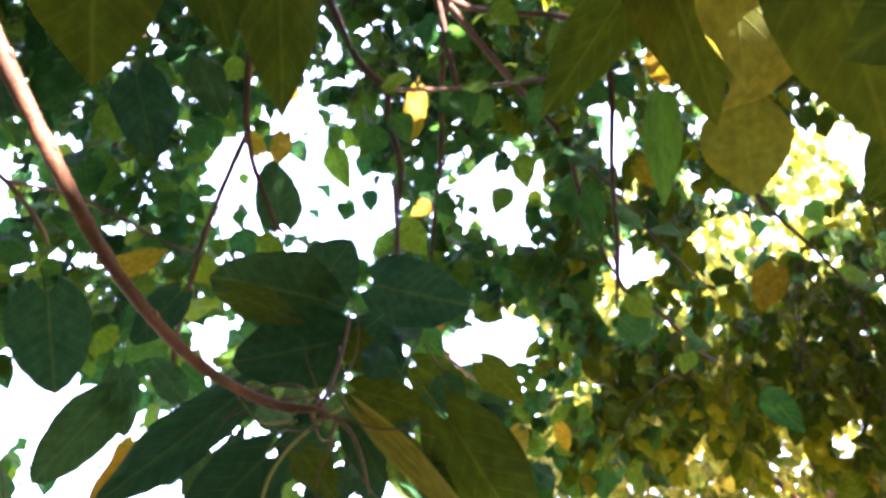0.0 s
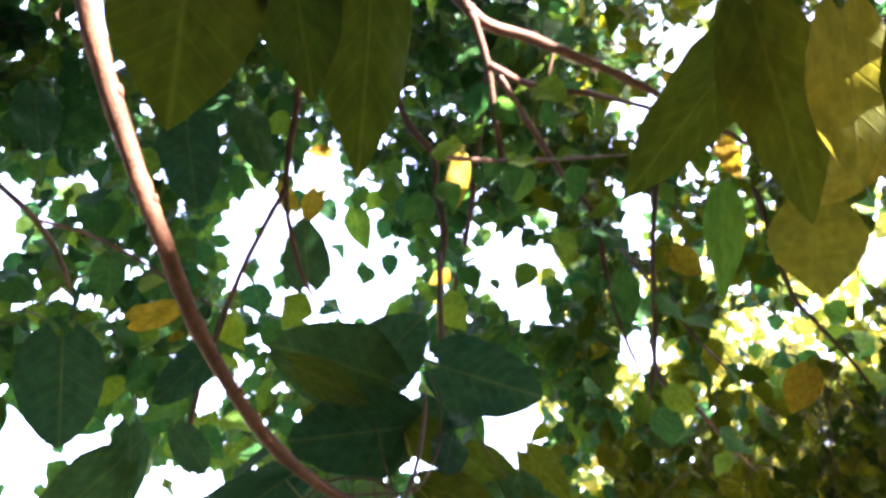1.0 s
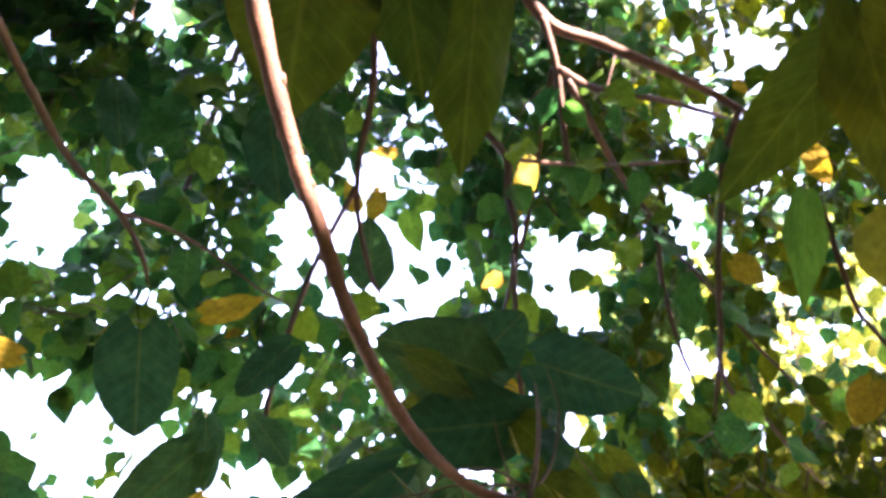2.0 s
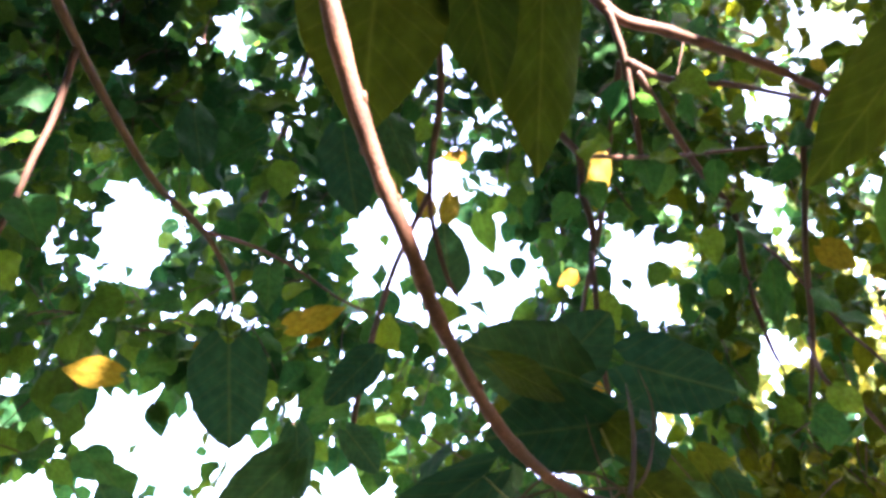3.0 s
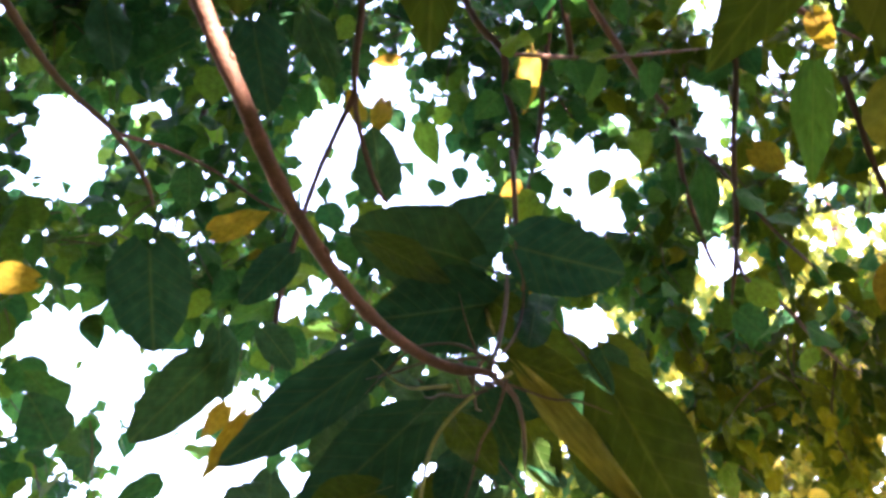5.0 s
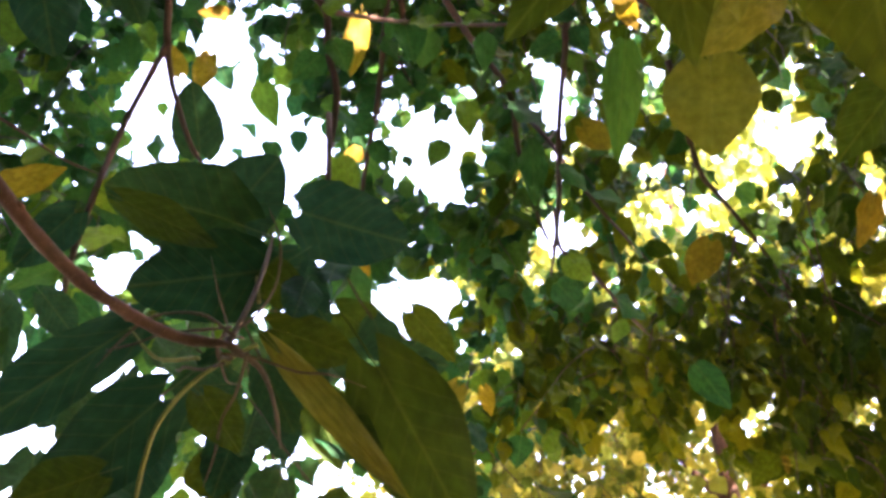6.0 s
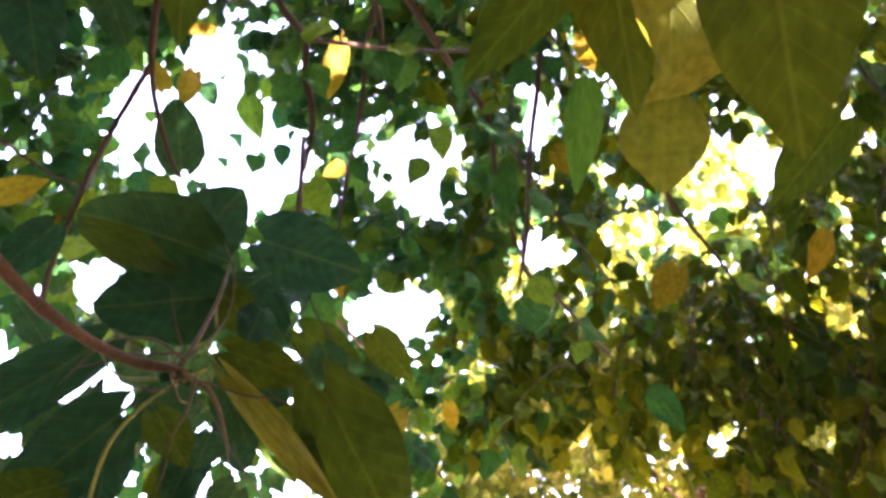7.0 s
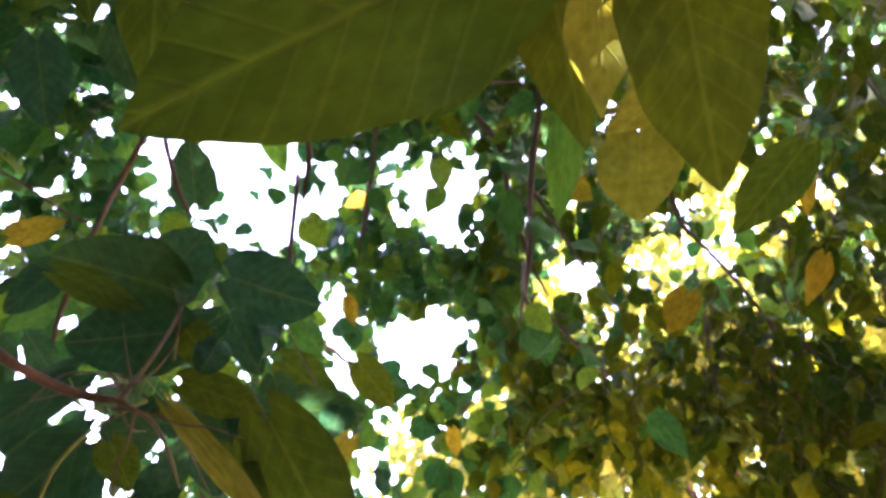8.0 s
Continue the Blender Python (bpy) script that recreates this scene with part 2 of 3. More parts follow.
def leaf_meshes(shapes, mat):
    return [mesh_of("leaf", v, f, mat, uv) for v, uv, f in shapes]


def leaf_pose(base, tip, width, facing, twist=0.0):
    """Where a blade lies: its stalk end at base, its tip at tip, its face turned to facing."""
    base, tip = Vector(base), Vector(tip)
    y = tip - base
    length = y.length
    y.normalize()
    z = Vector(facing) - y * Vector(facing).dot(y)
    if z.length < 1e-4:
        z = y.orthogonal()
    z.normalize()
    x = y.cross(z)
    m = Matrix((x, y, z)).transposed().to_4x4() @ Matrix.Rotation(twist, 4, "Y")
    return Matrix.Translation(base) @ m @ Matrix.Diagonal((width, length, length, 1))


def joined_leaves(poses, shapes, mat):
    """Many blades in one mesh."""
    verts, uvs, faces, at = [], [], [], 0
    data = [(np.array(v), uv, f) for v, uv, f in shapes]
    for i, m in enumerate(poses):
        v, uv, f = data[i % len(data)]
        mm = np.array(m)
        verts.append(v @ mm[:3, :3].T + mm[:3, 3])
        uvs.extend(uv)
        faces.extend([tuple(k + at for k in q) for q in f])
        at += len(v)
    return mesh_of("foliage", np.concatenate(verts).tolist(), faces, mat, uvs)


# ---------------------------------------------------------------- ground
me = bpy.data.meshes.new("ground")
bm = bmesh.new()
bmesh.ops.create_grid(bm, x_segments=60, y_segments=60, size=1500)
for v in bm.verts:
    d = v.co.length
    v.co *= (d / 1500) ** 1.5 if d > 0 else 1
    v.co.z = 0.03 * noise.noise(v.co * 0.6)
bm.to_mesh(me)
bm.free()
me.materials.append(ground_material())
tagged(new("ground", me), "dry brown earth with short grass", "ground", kind="structure")

# ---------------------------------------------------------------- the camera's mean place, and gaps cut in the crown to fit its view
EYE = Vector((-0.03, 0.03, 1.62))
# sky gaps fitted to view: bearing and height from the camera, half widths (degrees)
VIEW_GAPS = np.array([
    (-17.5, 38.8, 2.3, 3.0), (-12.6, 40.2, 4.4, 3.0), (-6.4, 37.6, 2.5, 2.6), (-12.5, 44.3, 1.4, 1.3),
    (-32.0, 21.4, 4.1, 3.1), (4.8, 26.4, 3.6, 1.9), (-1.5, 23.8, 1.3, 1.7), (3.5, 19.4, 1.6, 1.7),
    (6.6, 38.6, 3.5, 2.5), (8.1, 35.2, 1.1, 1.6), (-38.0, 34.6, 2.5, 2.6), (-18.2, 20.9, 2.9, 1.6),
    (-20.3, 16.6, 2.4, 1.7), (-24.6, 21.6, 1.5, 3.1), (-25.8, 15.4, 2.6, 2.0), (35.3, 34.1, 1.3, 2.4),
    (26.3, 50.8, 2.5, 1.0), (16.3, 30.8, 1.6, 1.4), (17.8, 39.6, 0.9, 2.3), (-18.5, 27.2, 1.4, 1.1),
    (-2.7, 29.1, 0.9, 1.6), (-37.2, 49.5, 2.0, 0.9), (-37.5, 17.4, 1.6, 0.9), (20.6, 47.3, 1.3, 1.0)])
# thin places fitted the same way, where the sunny tree behind shows
VIEW_THIN = np.array([
    (31.9, 33.7, 2.6, 2.7), (15.2, 29.6, 1.2, 1.7), (18.5, 30.2, 1.6, 1.0), (24.0, 31.0, 2.8, 1.4),
    (28.6, 29.8, 2.2, 1.1), (23.1, 35.6, 0.9, 0.9), (13.8, 27.3, 0.9, 1.7), (37.4, 22.4, 1.2, 1.0),
    (39.9, 28.6, 0.6, 2.4), (34.2, 15.2, 1.1, 1.0), (28.4, 16.2, 1.7, 0.8), (11.0, 22.5, 1.4, 0.9),
    (13.4, 14.3, 3.8, 1.5), (17.5, 13.6, 2.1, 1.2), (33.7, 24.3, 0.7, 1.0), (41.7, 34.6, 0.5, 1.8)])

# spots picked to be sunlit, with the radius of the beam cut for them
SUNNY = np.array([
    (-0.245, 0.290, 1.965, 0.05), (-0.232, 0.325, 1.930, 0.04), (-0.217, 0.346, 1.900, 0.012), (-0.007, 0.84, 2.79, 0.035),
    (0.02, 0.91, 2.73, 0.03), (0.008, 0.865, 2.765, 0.02), (-0.745, 0.64, 2.33, 0.03), (-0.762, 0.66, 2.265, 0.03), (0.264, 0.425, 2.152, 0.03), (0.266, 0.440, 2.132, 0.03), (0.267, 0.455, 2.113, 0.026), (0.10, 0.88, 2.81, 0.03),
    (-0.77, 0.93, 2.165, 0.03), (0.28, 0.69, 2.30, 0.04), (-0.033, 1.003, 2.552, 0.022), (0.58, 1.66, 2.90, 0.04),
    (-0.045, 1.69, 2.87, 0.04), (-0.284, 1.138, 2.768, 0.035)])


# bearing, height and distance as seen from the camera's mean place
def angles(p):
    q = Vector(p) - EYE
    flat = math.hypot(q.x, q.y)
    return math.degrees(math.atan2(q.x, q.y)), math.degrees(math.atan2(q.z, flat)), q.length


def in_view_gap(p, size, ease=0.5, holes=VIEW_GAPS, ragged=0.0):
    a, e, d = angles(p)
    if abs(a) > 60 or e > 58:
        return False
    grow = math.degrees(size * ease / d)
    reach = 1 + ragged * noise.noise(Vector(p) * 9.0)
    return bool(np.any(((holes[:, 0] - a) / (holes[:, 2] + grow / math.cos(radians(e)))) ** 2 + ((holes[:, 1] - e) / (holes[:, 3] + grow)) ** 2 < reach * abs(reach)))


# leaves here are left out, to let the sun through to the picked spots
def in_sunbeam(p, size):
    q = np.array(p)[None, :] - SUNNY[:, :3]
    along = q @ np.array(SUN)
    off = np.linalg.norm(q - along[:, None] * np.array(SUN)[None, :], axis=1)
    return bool(np.any((along > 0.03) & (off < SUNNY[:, 3] + size * 0.3)))


def clear_of_camera(p, size):
    """Keeps the air along the camera's path free: a lying capsule of air."""
    q = Vector(p) - Vector((max(-0.17, min(0.12, p[0])), 0.04, 1.62))
    return q.length > 0.45 + size


# ---------------------------------------------------------------- the near tree: its boughs hang round the way
near_tree = thing("broadleaf_tree", (-1.0, -1.2, 0.0), "tall green broadleaf tree with drooping reddish boughs", "tree", "trees")
part("trunk", tube([(-1.0, -1.2, -0.05), (-1.02, -1.15, 0.8), (-0.95, -1.1, 1.7), (-0.9, -1.0, 2.8), (-0.8, -0.8, 4.2)], 0.13, 0.06, bark_old, 8, 16), near_tree, "brown tree trunk with rough bark")
NEAR = [(-0.92, -1.05, 2.4), (-0.55, -0.35, 2.45), (-0.31, 0.10, 2.16), (-0.250, 0.276, 1.976), (-0.232, 0.325, 1.930), (-0.217, 0.347, 1.900), (-0.198, 0.387, 1.864), (-0.166, 0.448, 1.832), (-0.127, 0.500, 1.820), (-0.088, 0.513, 1.817)]
near_branch = part("branch", tube(NEAR,
                                0.0066, 0.0029, bark_young, 8, 14, 0.18), near_tree, "smooth pinkish brown young branch")
high_branch = part("branch", tube([(-0.85, -0.9, 3.4), (-0.45, 0.1, 3.35), (-0.10, 0.72, 2.93), (-0.011, 0.832, 2.812), (0.098, 0.880, 2.807), (0.219, 0.930, 2.799), (0.304, 0.970, 2.797), (0.386, 1.014, 2.790), (0.6, 1.12, 2.76)],
                               0.0145, 0.0055, bark_young, 6, 12), near_tree, "reddish brown branch")
left_branch = part("branch", tube([(-0.95, -1.05, 2.6), (-0.85, -0.2, 2.75), (-0.745, 0.40, 2.50), (-0.721, 0.589, 2.439), (-0.698, 0.687, 2.402), (-0.672, 0.778, 2.373), (-0.623, 0.857, 2.349), (-0.600, 0.922, 2.320), (-0.602, 0.973, 2.305)],
                               0.0085, 0.003, bark_shoot, 6, 10), near_tree, "dark brown branch")
twigs = []


def twig(owner, points, r0, r1):
    """A bare twig under a branch, from its thick end to its tip."""
    twigs.append((owner, points))
    part("twig", tube(points, min(r0, 0.0078) * 0.92, r1 * 0.85, bark_shoot if owner == near_branch else bark_twig, 6, 8), owner)


twig(near_branch, [(-0.094, 0.512, 1.817), (-0.086, 0.527, 1.851), (-0.081, 0.548, 1.893), (-0.080, 0.569, 1.935)], 0.0022, 0.0015)
twig(near_branch, [(-0.094, 0.511, 1.817), (-0.078, 0.538, 1.813), (-0.072, 0.569, 1.802), (-0.071, 0.614, 1.787)], 0.0022, 0.0014)
twig(left_branch, [(-0.623, 0.857, 2.349), (-0.576, 0.921, 2.374), (-0.520, 0.981, 2.374), (-0.455, 1.035, 2.351), (-0.405, 1.071, 2.347)], 0.0034, 0.002)
twig(left_branch, [(-0.721, 0.591, 2.438), (-0.739, 0.630, 2.352), (-0.755, 0.650, 2.293), (-0.774, 0.676, 2.224), (-0.80, 0.70, 2.10)], 0.0052, 0.004)
twig(left_branch, [(-0.300, 0.60, 2.92), (-0.289, 0.828, 2.656), (-0.307, 0.919, 2.554), (-0.312, 0.963, 2.507), (-0.307, 1.002, 2.467), (-0.285, 1.057, 2.403), (-0.263, 1.083, 2.375)], 0.0072, 0.0042)
twig(left_branch, [(-0.312, 0.960, 2.510), (-0.341, 0.984, 2.452), (-0.369, 1.003, 2.375), (-0.387, 1.003, 2.259), (-0.399, 1.007, 2.140), (-0.399, 1.023, 2.055)], 0.0058, 0.0046)
twig(high_branch, [(-0.20, 0.78, 2.80), (-0.123, 0.839, 2.560), (-0.075, 0.877, 2.505), (-0.071, 0.905, 2.455), (-0.057, 0.929, 2.396), (-0.064, 0.965, 2.318)], 0.0068, 0.0055)
twig(high_branch, [(-0.075, 0.879, 2.503), (0.040, 0.991, 2.609), (0.177, 1.107, 2.732), (0.341, 1.198, 2.841)], 0.0042, 0.004)
twig(high_branch, [(-0.011, 0.828, 2.808), (0.016, 0.887, 2.751), (0.030, 0.943, 2.700), (0.043, 0.995, 2.650), (0.046, 1.02, 2.615)], 0.0085, 0.006)
twig(high_branch, [(0.020, 0.890, 2.742), (0.103, 0.959, 2.774), (0.226, 1.010, 2.813), (0.335, 1.065, 2.846), (0.399, 1.098, 2.865)], 0.0085, 0.006)
twig(high_branch, [(0.040, 0.915, 2.742), (0.191, 1.206, 2.805), (0.300, 1.373, 2.810), (0.340, 1.511, 2.758), (0.412, 1.684, 2.684), (0.466, 1.776, 2.640)], 0.008, 0.006)
twig(high_branch, [(0.38, 1.01, 2.79), (0.345, 1.06, 2.70), (0.339, 1.083, 2.639), (0.323, 1.130, 2.516), (0.318, 1.192, 2.376), (0.301, 1.240, 2.269)], 0.007, 0.005)
twig(high_branch, [(0.34, 1.40, 2.76), (0.367, 1.355, 2.663), (0.442, 1.351, 2.502), (0.473, 1.326, 2.420), (0.512, 1.305, 2.332)], 0.0045, 0.003)
twig(high_branch, [(0.62, 1.25, 2.80), (0.688, 1.368, 2.614), (0.767, 1.459, 2.603), (0.901, 1.585, 2.562), (1.039, 1.725, 2.499), (1.185, 1.855, 2.450)], 0.007, 0.004)
twig(high_branch, [(0.310, 1.190, 2.37), (0.300, 1.150, 2.270), (0.351, 1.178, 2.246), (0.426, 1.251, 2.208), (0.504, 1.343, 2.196)], 0.0045, 0.003)
twig(high_branch, [(-0.065, 0.90, 2.33), (-0.056, 0.920, 2.117), (-0.006, 1.035, 2.111), (0.037, 1.144, 2.118), (0.077, 1.249, 2.131)], 0.0045, 0.0025)
twig(high_branch, [(0.04, 1.41, 2.98), (0.084, 1.446, 2.912), (0.112, 1.463, 2.891), (0.146, 1.479, 2.869), (0.201, 1.497, 2.845)], 0.0032, 0.0018)
twig(high_branch, [(0.04, 1.05, 2.95), (0.022, 1.265, 2.881), (0.009, 1.406, 2.809), (-0.014, 1.573, 2.773), (-0.039, 1.757, 2.710)], 0.0075, 0.006)

# green stalks and the spray of fine shoots at the end of the near branch
stalk_green = bark_material("green stalk", (0.09, 0.11, 0.02), (0.16, 0.17, 0.04), 50)
STALKS = [
    [(-0.079, 0.524, 1.823), (-0.108, 0.522, 1.803), (-0.127, 0.521, 1.778), (-0.133, 0.520, 1.753), (-0.136, 0.525, 1.726)],
    [(-0.091, 0.600, 1.890), (-0.098, 0.622, 1.930), (-0.097, 0.650, 1.972)],
    [(-0.120, 0.560, 1.830), (-0.160, 0.610, 1.852), (-0.192, 0.643, 1.891)],
]
for points in STALKS:
    part("stalk", tube(points, 0.0013, 0.0011, stalk_green, 6, 6, 0.0), near_branch, "green leaf stalk")
# leaf scars and buds on the near branch
branch_line = spline(NEAR, 8)
for k, r, turn in ((26, 0.0024, -1), (30, 0.0018, 1), (36, 0.002, -1), (43, 0.0018, 1), (52, 0.0018, -1), (61, 0.0016, 1)):
    ahead = (branch_line[k + 1] - branch_line[k - 1]).normalized()
    out = ahead.cross(Vector((0, -0.6, -0.8))).normalized() * turn
    thick = 0.0066 + (0.0029 - 0.0066) * k / (len(branch_line) - 1)
    bm = bmesh.new()
    bmesh.ops.create_icosphere(bm, subdivisions=2, radius=r)
    for v in bm.verts:
        v.co += ahead * v.co.dot(ahead) * 0.7
        v.co += v.co.normalized() * 0.25 * r * noise.noise(v.co * 700)
        v.co += branch_line[k] + out * thick * 0.9
    me = bpy.data.meshes.new("bud")
    bm.to_mesh(me)
    bm.free()
    me.polygons.foreach_set("use_smooth", [True] * len(me.polygons))
    me.materials.append(bark_young)
    part("bud", me, near_branch)
spray = random.Random(8)
for k in range(9):
    q = Vector((-0.090 + 0.01 * spray.uniform(-1, 1), 0.513, 1.818 + 0.012 * spray.uniform(-1, 1)))
    way = Vector((spray.uniform(-0.9, 0.9), spray.uniform(0.2, 0.9), spray.uniform(-0.5, 0.8))).normalized()
    line = [q]
    for i in range(4):
        way = (way + Vector((spray.gauss(0, 0.25), spray.gauss(0, 0.25), spray.gauss(0, 0.25)))).normalized()
        line.append(line[-1] + way * spray.uniform(0.018, 0.03))
    part("twig", tube(line, 0.0011, 0.0007, bark_shoot, 4, 5, 0.05), near_branch)

# ---------------------------------------------------------------- leaves that hang one by one
LOW_LEAVES = [
    (-0.372, 0.852, 2.573, -0.329, 0.889, 2.479, 0.065),
    (-0.397, 0.728, 2.409, -0.376, 0.776, 2.301, 0.080),
    (-0.698, 0.838, 2.600, -0.671, 0.880, 2.500, 0.069),
    (-0.603, 0.995, 2.242, -0.595, 1.065, 2.107, 0.123),
    (-0.483, 1.013, 2.065, -0.589, 1.043, 1.964, 0.083),
    (-0.489, 1.034, 2.126, -0.474, 1.059, 2.030, 0.053),
    (-0.188, 0.643, 1.894, -0.314, 0.665, 1.808, 0.052),
    (-0.156, 0.620, 1.825, -0.242, 0.633, 1.750, 0.062),
    (-0.201, 0.637, 1.712, -0.199, 0.570, 1.763, 0.054),
    (-0.112, 0.621, 1.970, -0.205, 0.574, 1.978, 0.078),
    (-0.140, 0.650, 1.982, -0.085, 0.596, 2.020, 0.068),
]
CLUSTER_LEAVES = [
    (-0.030, 0.772, 1.918, 0.062, 0.767, 1.908, 0.052),
    (-0.092, 0.615, 1.925, -0.188, 0.607, 1.905, 0.072),
    (-0.088, 0.742, 2.010, -0.052, 0.752, 1.945, 0.042),
    (-0.074, 0.639, 1.950, -0.132, 0.638, 1.898, 0.041),
    (-0.146, 0.748, 1.910, -0.172, 0.754, 1.846, 0.040),
    (-0.105, 0.750, 1.905, -0.077, 0.752, 1.844, 0.042),
    (-0.120, 0.732, 1.840, -0.136, 0.731, 1.786, 0.043),
    (-0.175, 0.683, 1.827, -0.180, 0.683, 1.770, 0.040),
    (-0.068, 0.647, 2.000, 0.019, 0.637, 1.962, 0.070),
    (-0.114, 0.665, 1.854, -0.155, 0.639, 1.840, 0.033),
    (-0.349, 0.870, 2.147, -0.407, 0.881, 2.083, 0.052),
    (-0.386, 0.922, 2.068, -0.336, 0.915, 2.011, 0.043),
]
FRONT_LEAVES = [
    (-0.288, 1.615, 3.059, -0.249, 1.668, 2.945, 0.073),
    (0.152, 1.078, 2.517, 0.155, 1.086, 2.445, 0.045),
    (0.249, 1.659, 2.832, 0.231, 1.677, 2.761, 0.049),
    (-0.182, 1.617, 2.895, -0.183, 1.629, 2.832, 0.049),
    (0.323, 0.798, 2.378, 0.300, 0.861, 2.223, 0.055),
    (0.299, 1.229, 2.566, 0.299, 1.288, 2.446, 0.054),
    (0.384, 1.394, 2.359, 0.383, 1.424, 2.273, 0.049),
    (0.516, 1.227, 2.101, 0.561, 1.238, 2.024, 0.053),
    (-0.836, 1.287, 2.048, -0.855, 1.201, 2.108, 0.089),
    (-0.959, 1.276, 2.040, -0.949, 1.210, 2.079, 0.068),
    (-0.465, 1.287, 2.117, -0.462, 1.285, 2.070, 0.039),
    (-0.924, 1.411, 2.367, -0.896, 1.417, 2.315, 0.044),
]
UPPER_LEAVES = [
    (-0.508, 0.997, 1.902, -0.557, 0.985, 1.867, 0.036),
    (-0.269, 1.548, 3.063, -0.273, 1.563, 2.996, 0.047),
    (-0.137, 1.509, 3.028, -0.145, 1.550, 2.929, 0.061),
    (-0.522, 1.344, 2.924, -0.520, 1.368, 2.846, 0.049),
    (-0.435, 1.188, 2.797, -0.416, 1.203, 2.729, 0.035),
    (-0.297, 1.234, 2.735, -0.275, 1.242, 2.676, 0.042),
    (0.120, 1.483, 2.894, 0.095, 1.490, 2.838, 0.030),
    (0.169, 1.491, 2.883, 0.144, 1.501, 2.823, 0.036),
    (0.194, 1.499, 2.872, 0.230, 1.494, 2.829, 0.033),
    (-0.231, 1.553, 2.805, -0.241, 1.554, 2.754, 0.055),
    (0.257, 1.694, 2.881, 0.238, 1.704, 2.817, 0.049),
    (0.176, 1.583, 2.843, 0.135, 1.594, 2.775, 0.063),
]
FAR_LEFT_LEAVES = [
    (-0.927, 1.416, 2.365, -0.902, 1.436, 2.297, 0.052),
    (-1.016, 1.371, 2.244, -0.958, 1.389, 2.184, 0.081),
    (-0.879, 1.349, 2.136, -0.922, 1.271, 2.177, 0.071),
]
YELLOW_LEAVES = [
    (-0.542, 1.060, 2.317, -0.444, 1.027, 2.328, 0.047),
    (0.425, 1.294, 2.652, 0.486, 1.313, 2.610, 0.059),
    (0.686, 1.393, 2.436, 0.650, 1.443, 2.361, 0.075),
    (-0.025, 0.983, 2.605, -0.039, 1.018, 2.510, 0.044),
    (-0.016, 1.687, 2.900, -0.079, 1.688, 2.852, 0.046),
    (0.278, 0.688, 2.340, 0.285, 0.689, 2.279, 0.029),
    (-0.737, 0.956, 2.169, -0.801, 0.919, 2.156, 0.046),
    (-0.298, 1.150, 2.680, -0.319, 1.169, 2.610, 0.043),
    (-0.515, 1.186, 2.074, -0.544, 1.185, 2.020, 0.035),
    (0.683, 0.866, 2.333, 0.668, 0.876, 2.261, 0.032),
    (0.758, 1.007, 2.279, 0.717, 1.025, 2.198, 0.039),
]
SMALL_YELLOW_LEAVES = [
    (0.181, 1.306, 2.095, 0.188, 1.300, 2.045, 0.028),
    (-0.713, 1.108, 2.306, -0.669, 1.080, 2.301, 0.021),
    (-0.034, 1.443, 2.437, -0.011, 1.448, 2.370, 0.036),
    (-0.334, 1.120, 2.603, -0.352, 1.062, 2.622, 0.036),
    (-0.281, 1.161, 2.801, -0.327, 1.137, 2.775, 0.030),
    (-0.312, 0.707, 1.869, -0.343, 0.709, 1.810, 0.020),
]
PALE_LEAVES = [
    (0.394, 0.739, 2.283, 0.382, 0.774, 2.170, 0.112),
    (0.446, 0.720, 2.405, 0.406, 0.754, 2.295, 0.089),
    (0.261, 0.408, 2.200, 0.265, 0.479, 2.064, 0.068),
    (0.409, 0.614, 2.261, 0.319, 0.635, 2.187, 0.056),
    (-0.065, 0.540, 1.822, 0.017, 0.600, 1.745, 0.021),
    (0.055, 0.651, 1.843, 0.024, 0.650, 1.794, 0.026),
]
NEAR_LEAVES = [
    (0.251, 0.511, 2.312, 0.111, 0.595, 2.163, 0.085),
    (0.223, 0.458, 2.282, 0.273, 0.562, 2.103, 0.099),
    (0.309, 0.364, 2.156, 0.334, 0.452, 1.967, 0.117),
    (0.533, 0.629, 2.172, 0.447, 0.663, 2.075, 0.064),
    (-0.270, 0.363, 2.254, -0.286, 0.451, 2.097, 0.130),
    (-0.209, 0.383, 2.292, -0.173, 0.463, 2.143, 0.086),
    (-0.133, 0.424, 2.302, -0.139, 0.531, 2.121, 0.086),
    (-0.042, 0.832, 1.999, 0.031, 0.831, 1.941, 0.053),
    (-0.068, 0.808, 1.906, -0.037, 0.820, 1.828, 0.050),
    (0.038, 0.903, 2.034, 0.087, 0.904, 1.973, 0.047),
    (-0.006, 0.595, 1.837, 0.066, 0.672, 1.732, 0.078),
    (-0.081, 0.606, 1.872, -0.016, 0.630, 1.858, 0.038),
]
SMALL_NEAR_LEAVES = [
    (-0.178, 0.543, 1.938, -0.123, 0.597, 1.935, 0.029),
    (-0.167, 0.555, 1.756, -0.209, 0.538, 1.735, 0.036),
    (-0.118, 0.575, 1.810, -0.090, 0.561, 1.770, 0.031),
    (-0.035, 0.618, 1.820, -0.002, 0.613, 1.763, 0.028),
    (-0.098, 0.616, 1.933, -0.055, 0.605, 1.884, 0.035),
    (0.123, 0.071, 1.719, 0.063, 0.082, 1.686, 0.039),
]
fine_green, fine_yellow = leaf_meshes(FINE, leaf_green), leaf_meshes(FINE, leaf_yellow)


